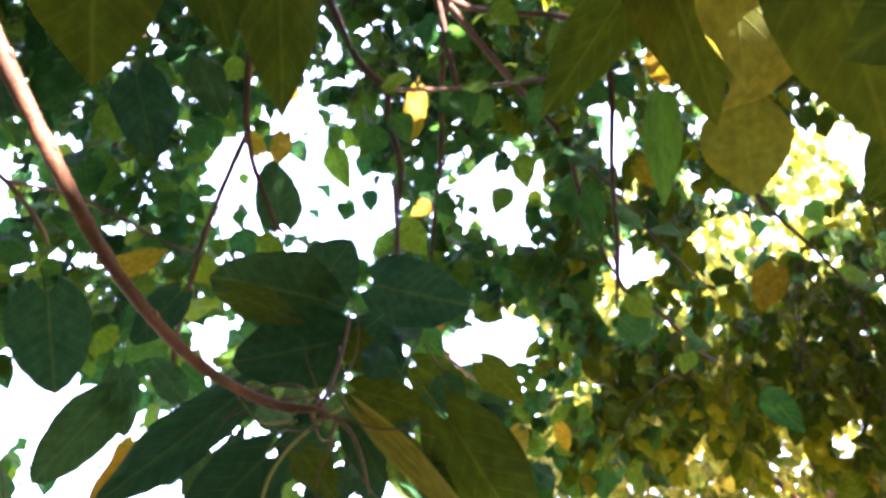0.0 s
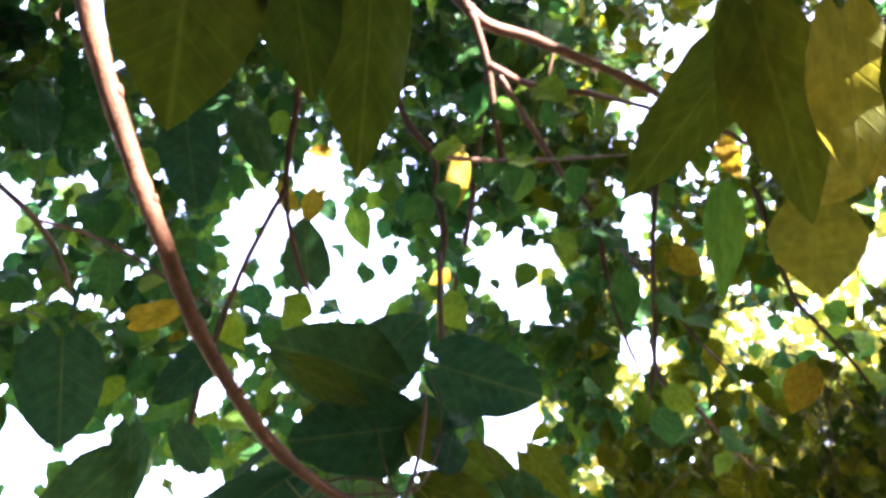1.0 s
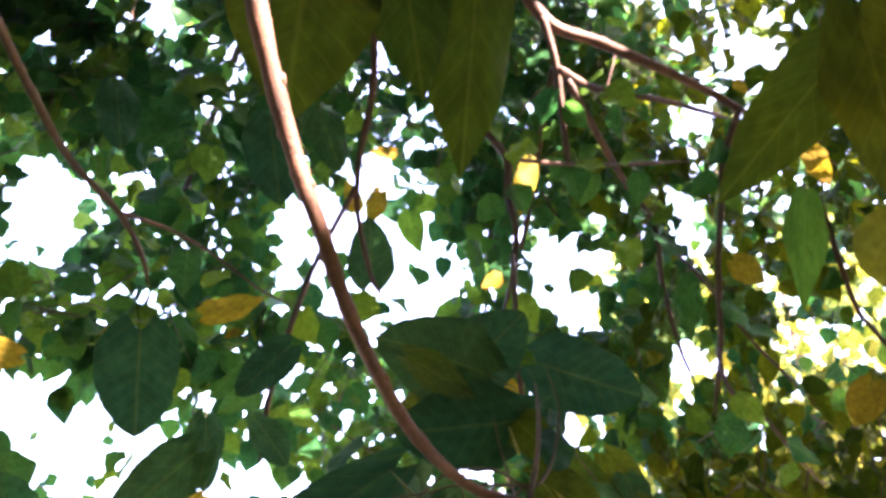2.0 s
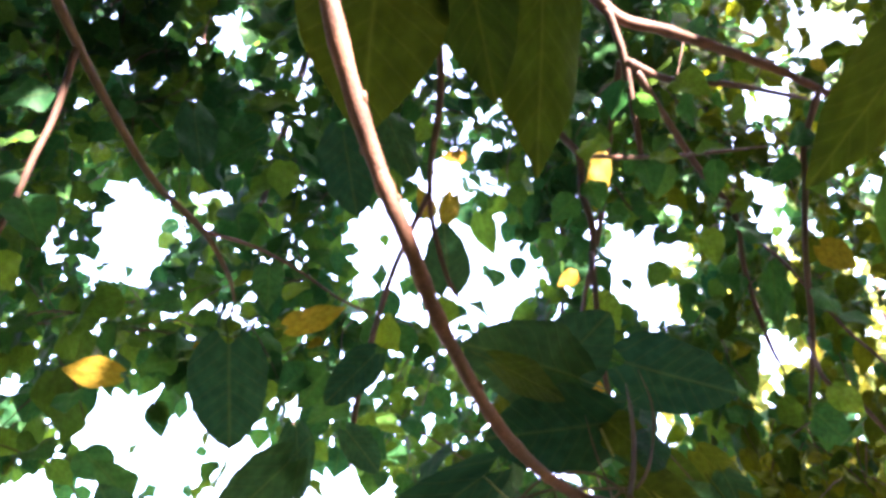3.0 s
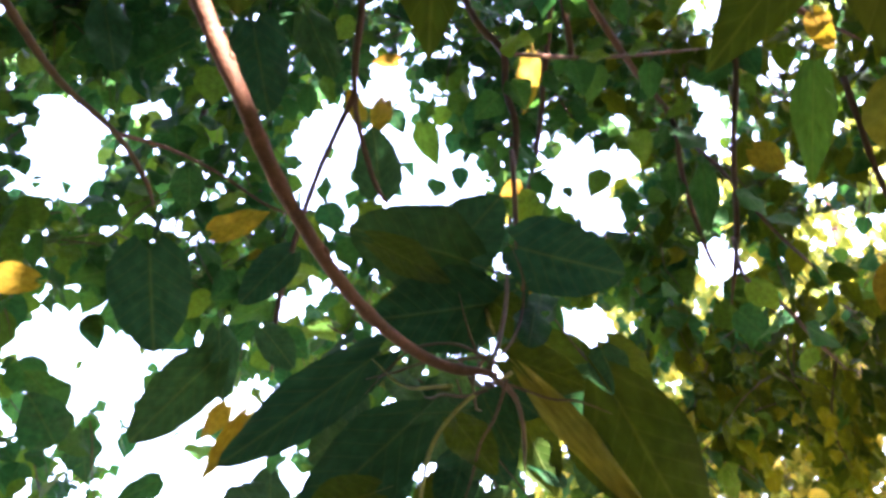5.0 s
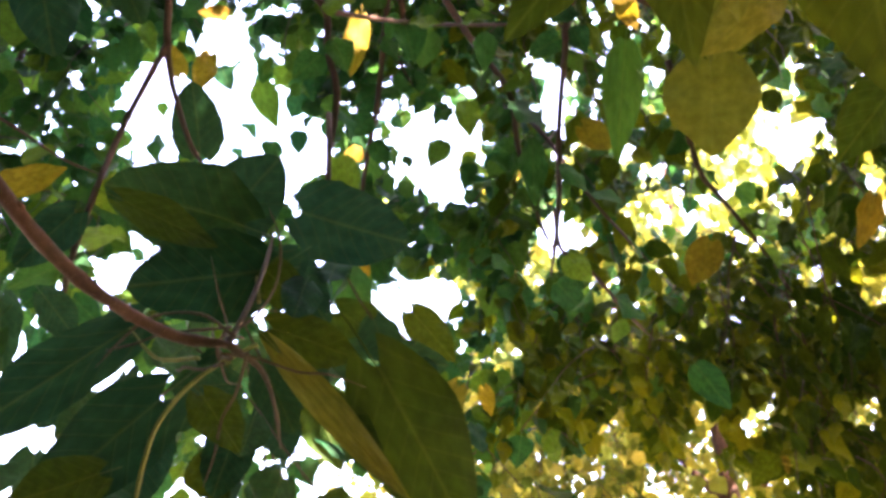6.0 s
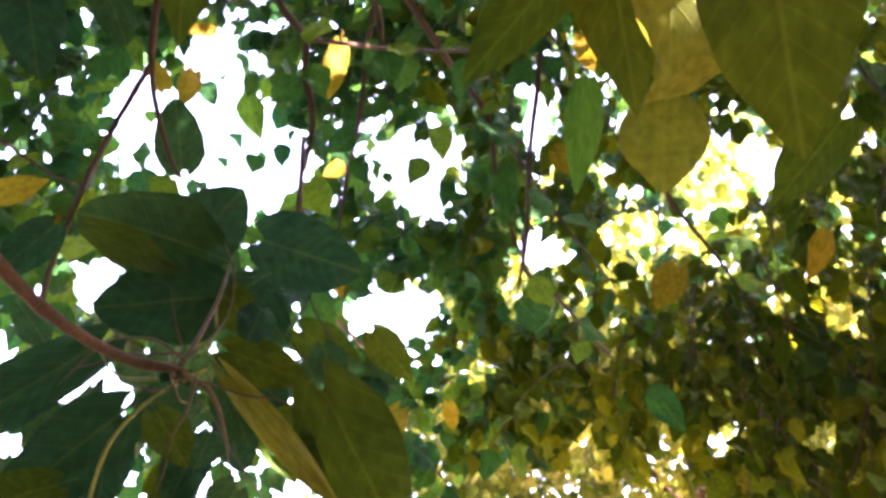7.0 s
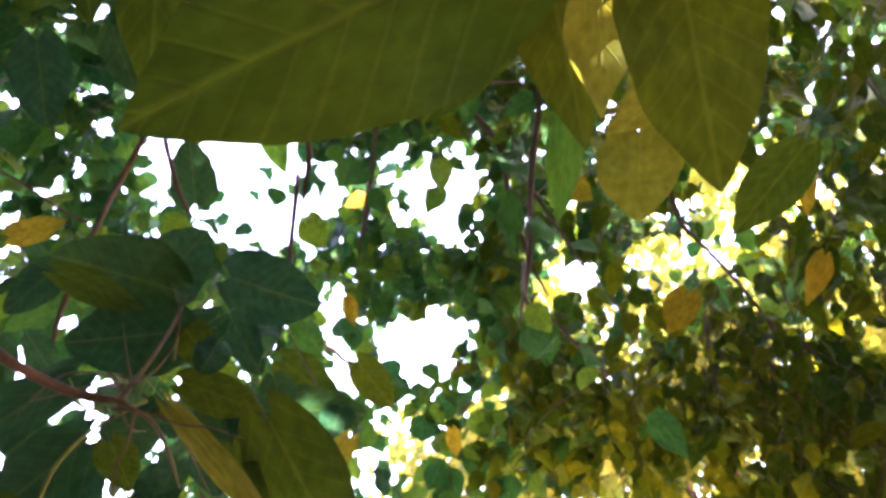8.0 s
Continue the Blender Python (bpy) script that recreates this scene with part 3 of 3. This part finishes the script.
def hang_leaves(rows, meshes, owner, label, turn=0.28):
    for x, y, z, tx, ty, tz, width in rows:
        base, tip = Vector((x, y, z)), Vector((tx, ty, tz))
        hang = random.Random(round(x * 7919 + z * 104729))
        # each blade is turned to face the camera
        face = (EYE - (base + tip) / 2).normalized() + Vector((hang.uniform(-turn, turn), hang.uniform(-turn, turn), hang.uniform(-turn, turn)))
        part("leaf", hang.choice(meshes), owner, label, leaf_pose(base, tip, width, face))


hang_leaves(FRONT_LEAVES + UPPER_LEAVES + FAR_LEFT_LEAVES, fine_green, left_branch, "")
# mostly yellowed leaves; a few are sunlit green ones coloured yellow
hang_leaves(YELLOW_LEAVES + SMALL_YELLOW_LEAVES, leaf_meshes(FLAT, leaf_yellow), high_branch, "yellowing leaf, some coloured as sunlit")
hang_leaves(NEAR_LEAVES + SMALL_NEAR_LEAVES, leaf_meshes(FLAT, leaf_shade_warm), near_branch, "", 0.2)
hang_leaves(PALE_LEAVES, leaf_meshes(FLAT, leaf_pale), near_branch, "pale olive flare-tinted leaf", 0.1)
# coloured dark, as it hangs in silhouette against the sky
hang_leaves([(-0.299, 1.179, 2.478, -0.301, 1.085, 2.552, 0.088)], leaf_meshes(ROUND[:1], leaf_shade_cool), left_branch, "green leaf coloured dark as in silhouette", 0.05)
hang_leaves(LOW_LEAVES + CLUSTER_LEAVES, leaf_meshes(ROUND, leaf_shade_cool), near_branch, "", 0.2)


# ---------------------------------------------------------------- leafy shoots of the crowns
def shoot_leaves(rng, count, place, leaf_size, keep, tries=12, slim=(0.72, 1.0), droop=0.5):
    """Drooping shoots with leaves set left and right; returns stems and blade poses."""
    stems, blades = [], []
    for _ in range(count):
        for _ in range(tries):
            p = Vector(place(rng))
            if keep(p, 0.05):
                break
        else:
            continue
        way = Vector((rng.gauss(0, 1), rng.gauss(0, 1), rng.gauss(-droop, 0.5))).normalized()
        length = rng.uniform(0.22, 0.5)
        line, q, n = [p], p, int(length / 0.045)
        for i in range(n):
            way = (way + Vector((rng.gauss(0, 0.12), rng.gauss(0, 0.12), -0.10))).normalized()
            q = q + way * 0.045
            line.append(q)
        kept = len(blades)
        for i, q in enumerate(line):
            size = rng.uniform(*leaf_size) * (0.75 if i > n - 3 else 1)
            out = way.cross(Vector((0, 0, 1)))
            out = out.normalized() if out.length > 0.01 else Vector((1, 0, 0))
            out = out * (1 if i % 2 else -1) + Vector((rng.gauss(0, 0.5), rng.gauss(0, 0.5), 0))
            along = (out * 0.55 + Vector((0, 0, -1.0)) + Vector((rng.gauss(0, 0.35), rng.gauss(0, 0.35), rng.gauss(0, 0.3)))).normalized()
            base = q + out.normalized() * 0.03 + along * 0.02
            mid = base + along * size * 0.45
            if not keep(mid, size):
                continue
            face = Vector((rng.gauss(0, 0.55), rng.gauss(-0.7, 0.55), rng.gauss(0.15, 0.4)))
            blades.append((mid, leaf_pose(base, base + along * size, size * rng.uniform(*slim), face, rng.gauss(0, 0.25))))
        if len(blades) - kept > 0.6 * len(line) and all(keep(w, 0.0) for w in line):
            stems.append(line)
    return stems, blades


def dress(tree, limb, stems, blades, single_mat, mass_mat, near_point, singles=290):
    """The blades nearest to the way as leaves of their own, the rest as one mass."""
    blades.sort(key=lambda b: (b[0] - Vector(near_point)).length)
    meshes = leaf_meshes(SHAPES, single_mat)
    for i, (mid, m) in enumerate(blades[:singles]):
        # small yellow leaves, scattered in place of sunlit dots as well
        if i > 120 and i % 37 == 3:
            part("leaf", fine_yellow[i % len(fine_yellow)], limb, "yellowing leaf, some coloured as sunlit", m @ Matrix.Scale(0.6, 4))
        else:
            part("leaf", meshes[i % len(meshes)], limb, "", m)
    if len(blades) > singles:
        part("foliage", joined_leaves([m for _, m in blades[singles:]], SHAPES, mass_mat), tree, "mass of green leaves", None, "stuff")
    verts, faces = [], []
    for line in stems:
        t = tube(line, 0.0022, 0.0012, bark_twig, 2, 4, 0.0)
        at = len(verts)
        verts.extend([v.co.copy() for v in t.vertices])
        faces.extend([tuple(k + at for k in p.vertices) for p in t.polygons])
        bpy.data.meshes.remove(t)
    if verts:
        part("twigwork", mesh_of("twigwork", verts, faces, bark_twig), tree, "thin brown twigs", None, "stuff")


stray = random.Random(3)


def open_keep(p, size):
    return (not in_view_gap(p, size, 0.3, VIEW_GAPS, 0.75) or (0 < size < 0.08 and stray.random() < 0.02)) and not in_view_gap(p, size, 0.08, VIEW_THIN) and not in_sunbeam(p, size) and clear_of_camera(p, size)


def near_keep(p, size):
    return not in_view_gap(p, size, 0.1) and clear_of_camera(p, 0.0)


# places in a shell around the camera's mean place
def cone(az0, az1, el0, el1, d0, d1):
    def place(rng):
        a, e = radians(rng.uniform(az0, az1)), radians(rng.uniform(el0, el1))
        d = (d0 ** 2 + rng.random() * (d1 ** 2 - d0 ** 2)) ** 0.5
        return EYE + Vector((math.sin(a) * math.cos(e), math.cos(a) * math.cos(e), math.sin(e) )) * d
    return place


rng = random.Random(21)
stems, blades = [], []
for place, count, sizes in (
        (cone(-64, -24, 11, 64, 2.05, 2.9), 255, (0.062, 0.10)),
        (cone(-24, 16, 23, 64, 2.05, 2.9), 215, (0.062, 0.10)),
        (cone(-64, -24, 11, 64, 2.0, 2.7), 335, (0.045, 0.075)),
        (cone(-24, 16, 23, 64, 2.0, 2.7), 265, (0.045, 0.075)),
        (cone(-24, 14, 8, 23, 2.0, 2.8), 44, (0.05, 0.09)),
        (cone(-64, -22, 11, 33, 1.6, 2.1), 40, (0.07, 0.11)),
        (cone(-4, 25, 27, 57, 2.3, 3.0), 120, (0.05, 0.08))):
    more_stems, more = shoot_leaves(rng, count, place, sizes, open_keep)
    stems += more_stems
    blades += more
dress(near_tree, left_branch, stems, blades, leaf_green, leaf_mass, (-0.3, 0.9, 2.3), 220)

# small leafy shoots that crowd round the end of the near branch
stems, blades = shoot_leaves(rng, 21, cone(-20, 2, 3, 32, 0.68, 0.95), (0.036, 0.062), near_keep)
cluster = leaf_meshes(ROUND, leaf_shade_cool) + leaf_meshes(FINE[:4], leaf_shade_warm)
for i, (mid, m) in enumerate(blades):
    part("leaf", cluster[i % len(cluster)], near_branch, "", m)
for line in stems:
    part("twig", tube(line, 0.0012, 0.0008, bark_shoot, 3, 5, 0.0), near_branch)

# leaves set along the free twigs
along_meshes = leaf_meshes(SHAPES, leaf_green)
for owner, points in twigs:
    if owner == near_branch:
        continue
    line = spline(points, 5)
    for i in range(3, len(line), 2):
        ahead = (line[i] - line[i - 1]).normalized()
        out = ahead.cross(Vector((0, 0.5, 1))).normalized() * (1 if i % 4 == 1 else -1)
        way = (out * 0.8 + ahead * 0.3 + Vector((rng.gauss(0, 0.3), rng.gauss(0, 0.3), -0.7))).normalized()
        size = rng.uniform(0.045, 0.075)
        base = line[i] + way * 0.015
        if rng.random() < 0.55 and open_keep(base + way * size * 0.5, size):
            face = Vector((rng.gauss(0, 0.5), rng.gauss(-0.7, 0.4), rng.gauss(-0.2, 0.4)))
            part("leaf", rng.choice(along_meshes), owner, "", leaf_pose(base, base + way * size, size * rng.uniform(0.65, 0.95), face))

# a second tree whose crown meets the first
mid_tree = thing("broadleaf_tree", (2.2, 0.9, 0.0), "green broadleaf tree with dense hanging shoots", "tree", "trees")
part("trunk", tube([(2.2, 0.9, -0.05), (2.15, 0.95, 1.0), (2.0, 1.1, 2.2), (1.8, 1.3, 3.4), (1.7, 1.4, 4.4)], 0.10, 0.04, bark_old, 8, 14), mid_tree, "brown tree trunk")
mid_limb = part("branch", tube([(2.0, 1.1, 2.3), (1.6, 1.5, 2.75), (1.45, 1.62, 2.84), (1.36, 1.70, 2.88)], 0.02, 0.008, bark_twig, 6, 10), mid_tree, "brown branch")


def right_keep(p, size):
    """Open low down, fitted to the camera's view, where the sunny tree behind shows."""
    a, e, _ = angles(p)
    if 7 < a < 27 + 2.5 * math.sin(e * 1.7) and e < 16 + 2.5 * math.sin(a * 1.1):
        return False
    return open_keep(p, size)


stems, blades = shoot_leaves(rng, 375, cone(10, 52, 9, 62, 1.8, 2.9), (0.055, 0.095), right_keep, slim=(0.42, 0.8), droop=1.3)
for s, l in (shoot_leaves(rng, 90, cone(12, 46, 13, 36, 1.8, 2.6), (0.035, 0.06), right_keep, slim=(0.4, 0.8), droop=1.3),
             shoot_leaves(rng, 200, cone(13, 46, 15, 27, 2.0, 2.9), (0.05, 0.085), right_keep, slim=(0.42, 0.8), droop=1.3)):
    stems += s
    blades += l
more_stems, more = shoot_leaves(rng, 75, cone(22, 50, 10, 23, 1.8, 2.6), (0.05, 0.085), right_keep, slim=(0.42, 0.8), droop=1.3)
stems += more_stems
blades += more
dress(mid_tree, mid_limb, stems, blades, leaf_flare_olive, leaf_flare_olive_mass, (0.5, 1.2, 2.3))

# ---------------------------------------------------------------- limbs that carry the added high crown
def crown_limb(points):
    part("branch", tube(points, 0.026, 0.006, bark_twig, 5, 8), near_tree)


crown_limb([(-0.85, -0.9, 3.3), (-0.2, -1.3, 3.6), (0.6, -1.8, 3.8), (1.4, -2.2, 3.9)])
crown_limb([(-0.85, -0.9, 3.6), (0.1, -0.8, 3.8), (1.2, -0.6, 3.9), (2.3, -0.4, 3.9)])
crown_limb([(-0.95, -1.1, 2.6), (-0.4, -1.6, 2.7), (0.4, -1.9, 2.5), (1.2, -2.3, 2.2)])
crown_limb([(-0.82, -0.85, 4.0), (-1.2, -0.2, 4.2), (-1.5, 0.5, 4.3)])
crown_limb([(-0.80, -0.80, 4.2), (-0.3, -0.2, 4.5), (0.5, 0.2, 4.6)])
crown_limb([(-0.95, -1.1, 2.2), (-1.6, -1.5, 2.5), (-2.3, -1.8, 2.6)])
crown_limb([(-0.95, -1.1, 1.8), (-1.5, -1.9, 2.0), (-2.1, -2.8, 2.0)])
crown_limb([(-0.80, -0.80, 4.2), (-0.68, 0.2, 4.5), (-0.55, 0.98, 4.31), (-0.84, 1.52, 3.79), (-0.99, 1.79, 3.29), (-1.07, 1.95, 2.83)])
crown_limb([(-0.80, -0.80, 4.2), (-0.35, 0.3, 4.6), (-0.05, 1.12, 4.31), (-0.06, 1.72, 3.79), (-0.04, 2.02, 3.29), (-0.07, 2.22, 2.83)])
crown_limb([(-0.30, -0.20, 4.5), (0.05, 0.5, 4.6), (0.21, 1.09, 4.31), (0.35, 1.68, 3.79), (0.43, 1.97, 3.29), (0.46, 2.16, 2.83)])
crown_limb([(-0.82, -0.85, 4.0), (-0.85, 0.1, 4.4), (-0.82, 0.77, 4.31), (-1.27, 1.18, 3.79), (-1.50, 1.39, 3.29), (-1.63, 1.52, 2.83)])
for points in ([(2.15, 0.95, 1.3), (2.5, 0.6, 1.9), (2.9, 0.3, 2.3)], [(2.0, 1.1, 2.2), (2.3, 0.4, 2.8), (2.6, -0.3, 3.1)],
               [(1.8, 1.3, 3.4), (1.9, 1.6, 3.9), (2.2, 1.8, 4.3)], [(2.1, 1.0, 1.7), (1.95, 1.45, 2.1), (1.8, 1.9, 2.3)]):
    part("branch", tube(points, 0.022, 0.007, bark_old, 5, 8), mid_tree)

# ---------------------------------------------------------------- unseen high crown, added to shade the leaves in view
def high_keep(p, size):
    """The added crown stays over and behind the camera; the front is left to the shoots."""
    return open_keep(p, size) and p[2] - EYE.z > 1.9 * (p[1] - EYE.y)


stems, blades = shoot_leaves(rng, 1750, lambda r: (r.uniform(-2.4, 3.6), r.uniform(-3.2, 0.5), r.uniform(3.0, 4.6)), (0.12, 0.17), high_keep)
# upper side crowns, added for shade and to fill the top of the view
blades += shoot_leaves(rng, 240, lambda r: (r.uniform(1.0, 3.3), r.uniform(0.3, 2.4), r.uniform(2.9, 4.2)), (0.09, 0.13), open_keep)[1]
blades += shoot_leaves(rng, 170, lambda r: (r.uniform(-2.6, -0.5), r.uniform(0.3, 2.2), r.uniform(3.0, 4.2)), (0.09, 0.13), open_keep)[1]


def back_keep(p, size):
    return not in_sunbeam(p, size) and clear_of_camera(p, size)


# unseen leaves behind and beside the camera, added to block light
more = shoot_leaves(rng, 1450, lambda r: (r.uniform(-3.6, 4.0), r.uniform(-3.8, -0.55), r.uniform(0.3, 3.6)), (0.14, 0.2), back_keep)[1]
more += shoot_leaves(rng, 330, lambda r: (r.uniform(0.2, 1.9), r.uniform(-0.9, -0.05), r.uniform(2.6, 3.5)), (0.12, 0.17), back_keep)[1]
more += shoot_leaves(rng, 260, lambda r: (r.uniform(1.9, 3.6), r.uniform(-0.8, 1.6), r.uniform(0.4, 3.2)), (0.14, 0.2), back_keep)[1]
more += shoot_leaves(rng, 200, lambda r: (r.uniform(-3.2, -1.7), r.uniform(-0.8, 0.9), r.uniform(0.4, 3.2)), (0.14, 0.2), back_keep)[1]
# unseen clumps sunward of single near leaves, added to keep them dark
more += shoot_leaves(rng, 40, lambda r: Vector((0.09, 0.08, 1.70)) + SUN * r.uniform(0.7, 1.6) + Vector((r.gauss(0, 0.12), r.gauss(0, 0.12), r.gauss(0, 0.12))), (0.12, 0.17), back_keep)[1]
more += shoot_leaves(rng, 45, lambda r: (r.uniform(-0.1, 0.8), r.uniform(-0.1, 0.45), r.uniform(2.95, 3.5)), (0.10, 0.15), back_keep)[1]
blades += more
part("foliage", joined_leaves([m for _, m in blades], SHAPES, leaf_mass), near_tree, "mass of green leaves", None, "stuff")

# ---------------------------------------------------------------- sunny tree behind
far_tree = thing("broadleaf_tree", (1.75, 3.75, 0.0), "sunlit yellow-green tree with a slender pale trunk", "tree", "trees")
part("trunk", tube([(1.75, 3.75, -0.05), (1.74, 3.75, 1.2), (1.70, 3.72, 2.2), (1.78, 3.8, 3.4), (1.85, 3.9, 4.6)], 0.06, 0.025, bark_young, 8, 14), far_tree, "slender pinkish trunk")
far_limb = part("branch", tube([(1.72, 3.74, 2.4), (1.3, 3.8, 2.9), (0.9, 4.0, 3.1)], 0.02, 0.008, bark_young, 6, 8), far_tree)


for points in ([(1.70, 3.72, 2.2), (2.1, 3.6, 2.9), (2.6, 3.4, 3.4)], [(1.78, 3.8, 3.2), (1.5, 4.2, 3.7), (1.3, 4.6, 4.1)],
               [(1.72, 3.74, 1.8), (2.2, 4.0, 2.3), (2.8, 4.1, 2.7)], [(1.72, 3.74, 2.0), (1.2, 4.1, 2.3), (0.7, 4.4, 2.5)]):
    part("branch", tube(points, 0.018, 0.006, bark_young, 5, 8), far_tree)


def far_place(r):
    az = r.uniform(2, 50)
    a, e = radians(az), radians(3 + r.random() ** 1.5 * (31 if az < 28 else 37))
    d = r.uniform(3.5, 5.2)
    return EYE + Vector((math.sin(a) * math.cos(e), math.cos(a) * math.cos(e), math.sin(e))) * d


def bare_trunk(p, size):
    """The lower trunk stands free of leaves."""
    return p[2] > 3.0 or math.hypot(p[0] - 1.72, p[1] - 3.6) > 0.32


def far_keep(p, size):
    return bare_trunk(p, size) and (angles(p)[0] > 30 or not in_view_gap(p, size, 0.4))


stems, blades = shoot_leaves(rng, 620, far_place, (0.055, 0.09), far_keep)
more_stems, more = shoot_leaves(rng, 1350, cone(1, 48, 6, 23, 3.7, 5.0), (0.04, 0.07), bare_trunk)
stems += more_stems
blades += more
more_stems, more = shoot_leaves(rng, 300, cone(8, 40, 19, 38, 3.2, 4.6), (0.06, 0.095), lambda p, size: not in_view_gap(p, size, 0.1))
stems += more_stems
blades += more
dress(far_tree, far_limb, stems, blades, leaf_far, leaf_far_mass, (1.4, 3.0, 2.6))
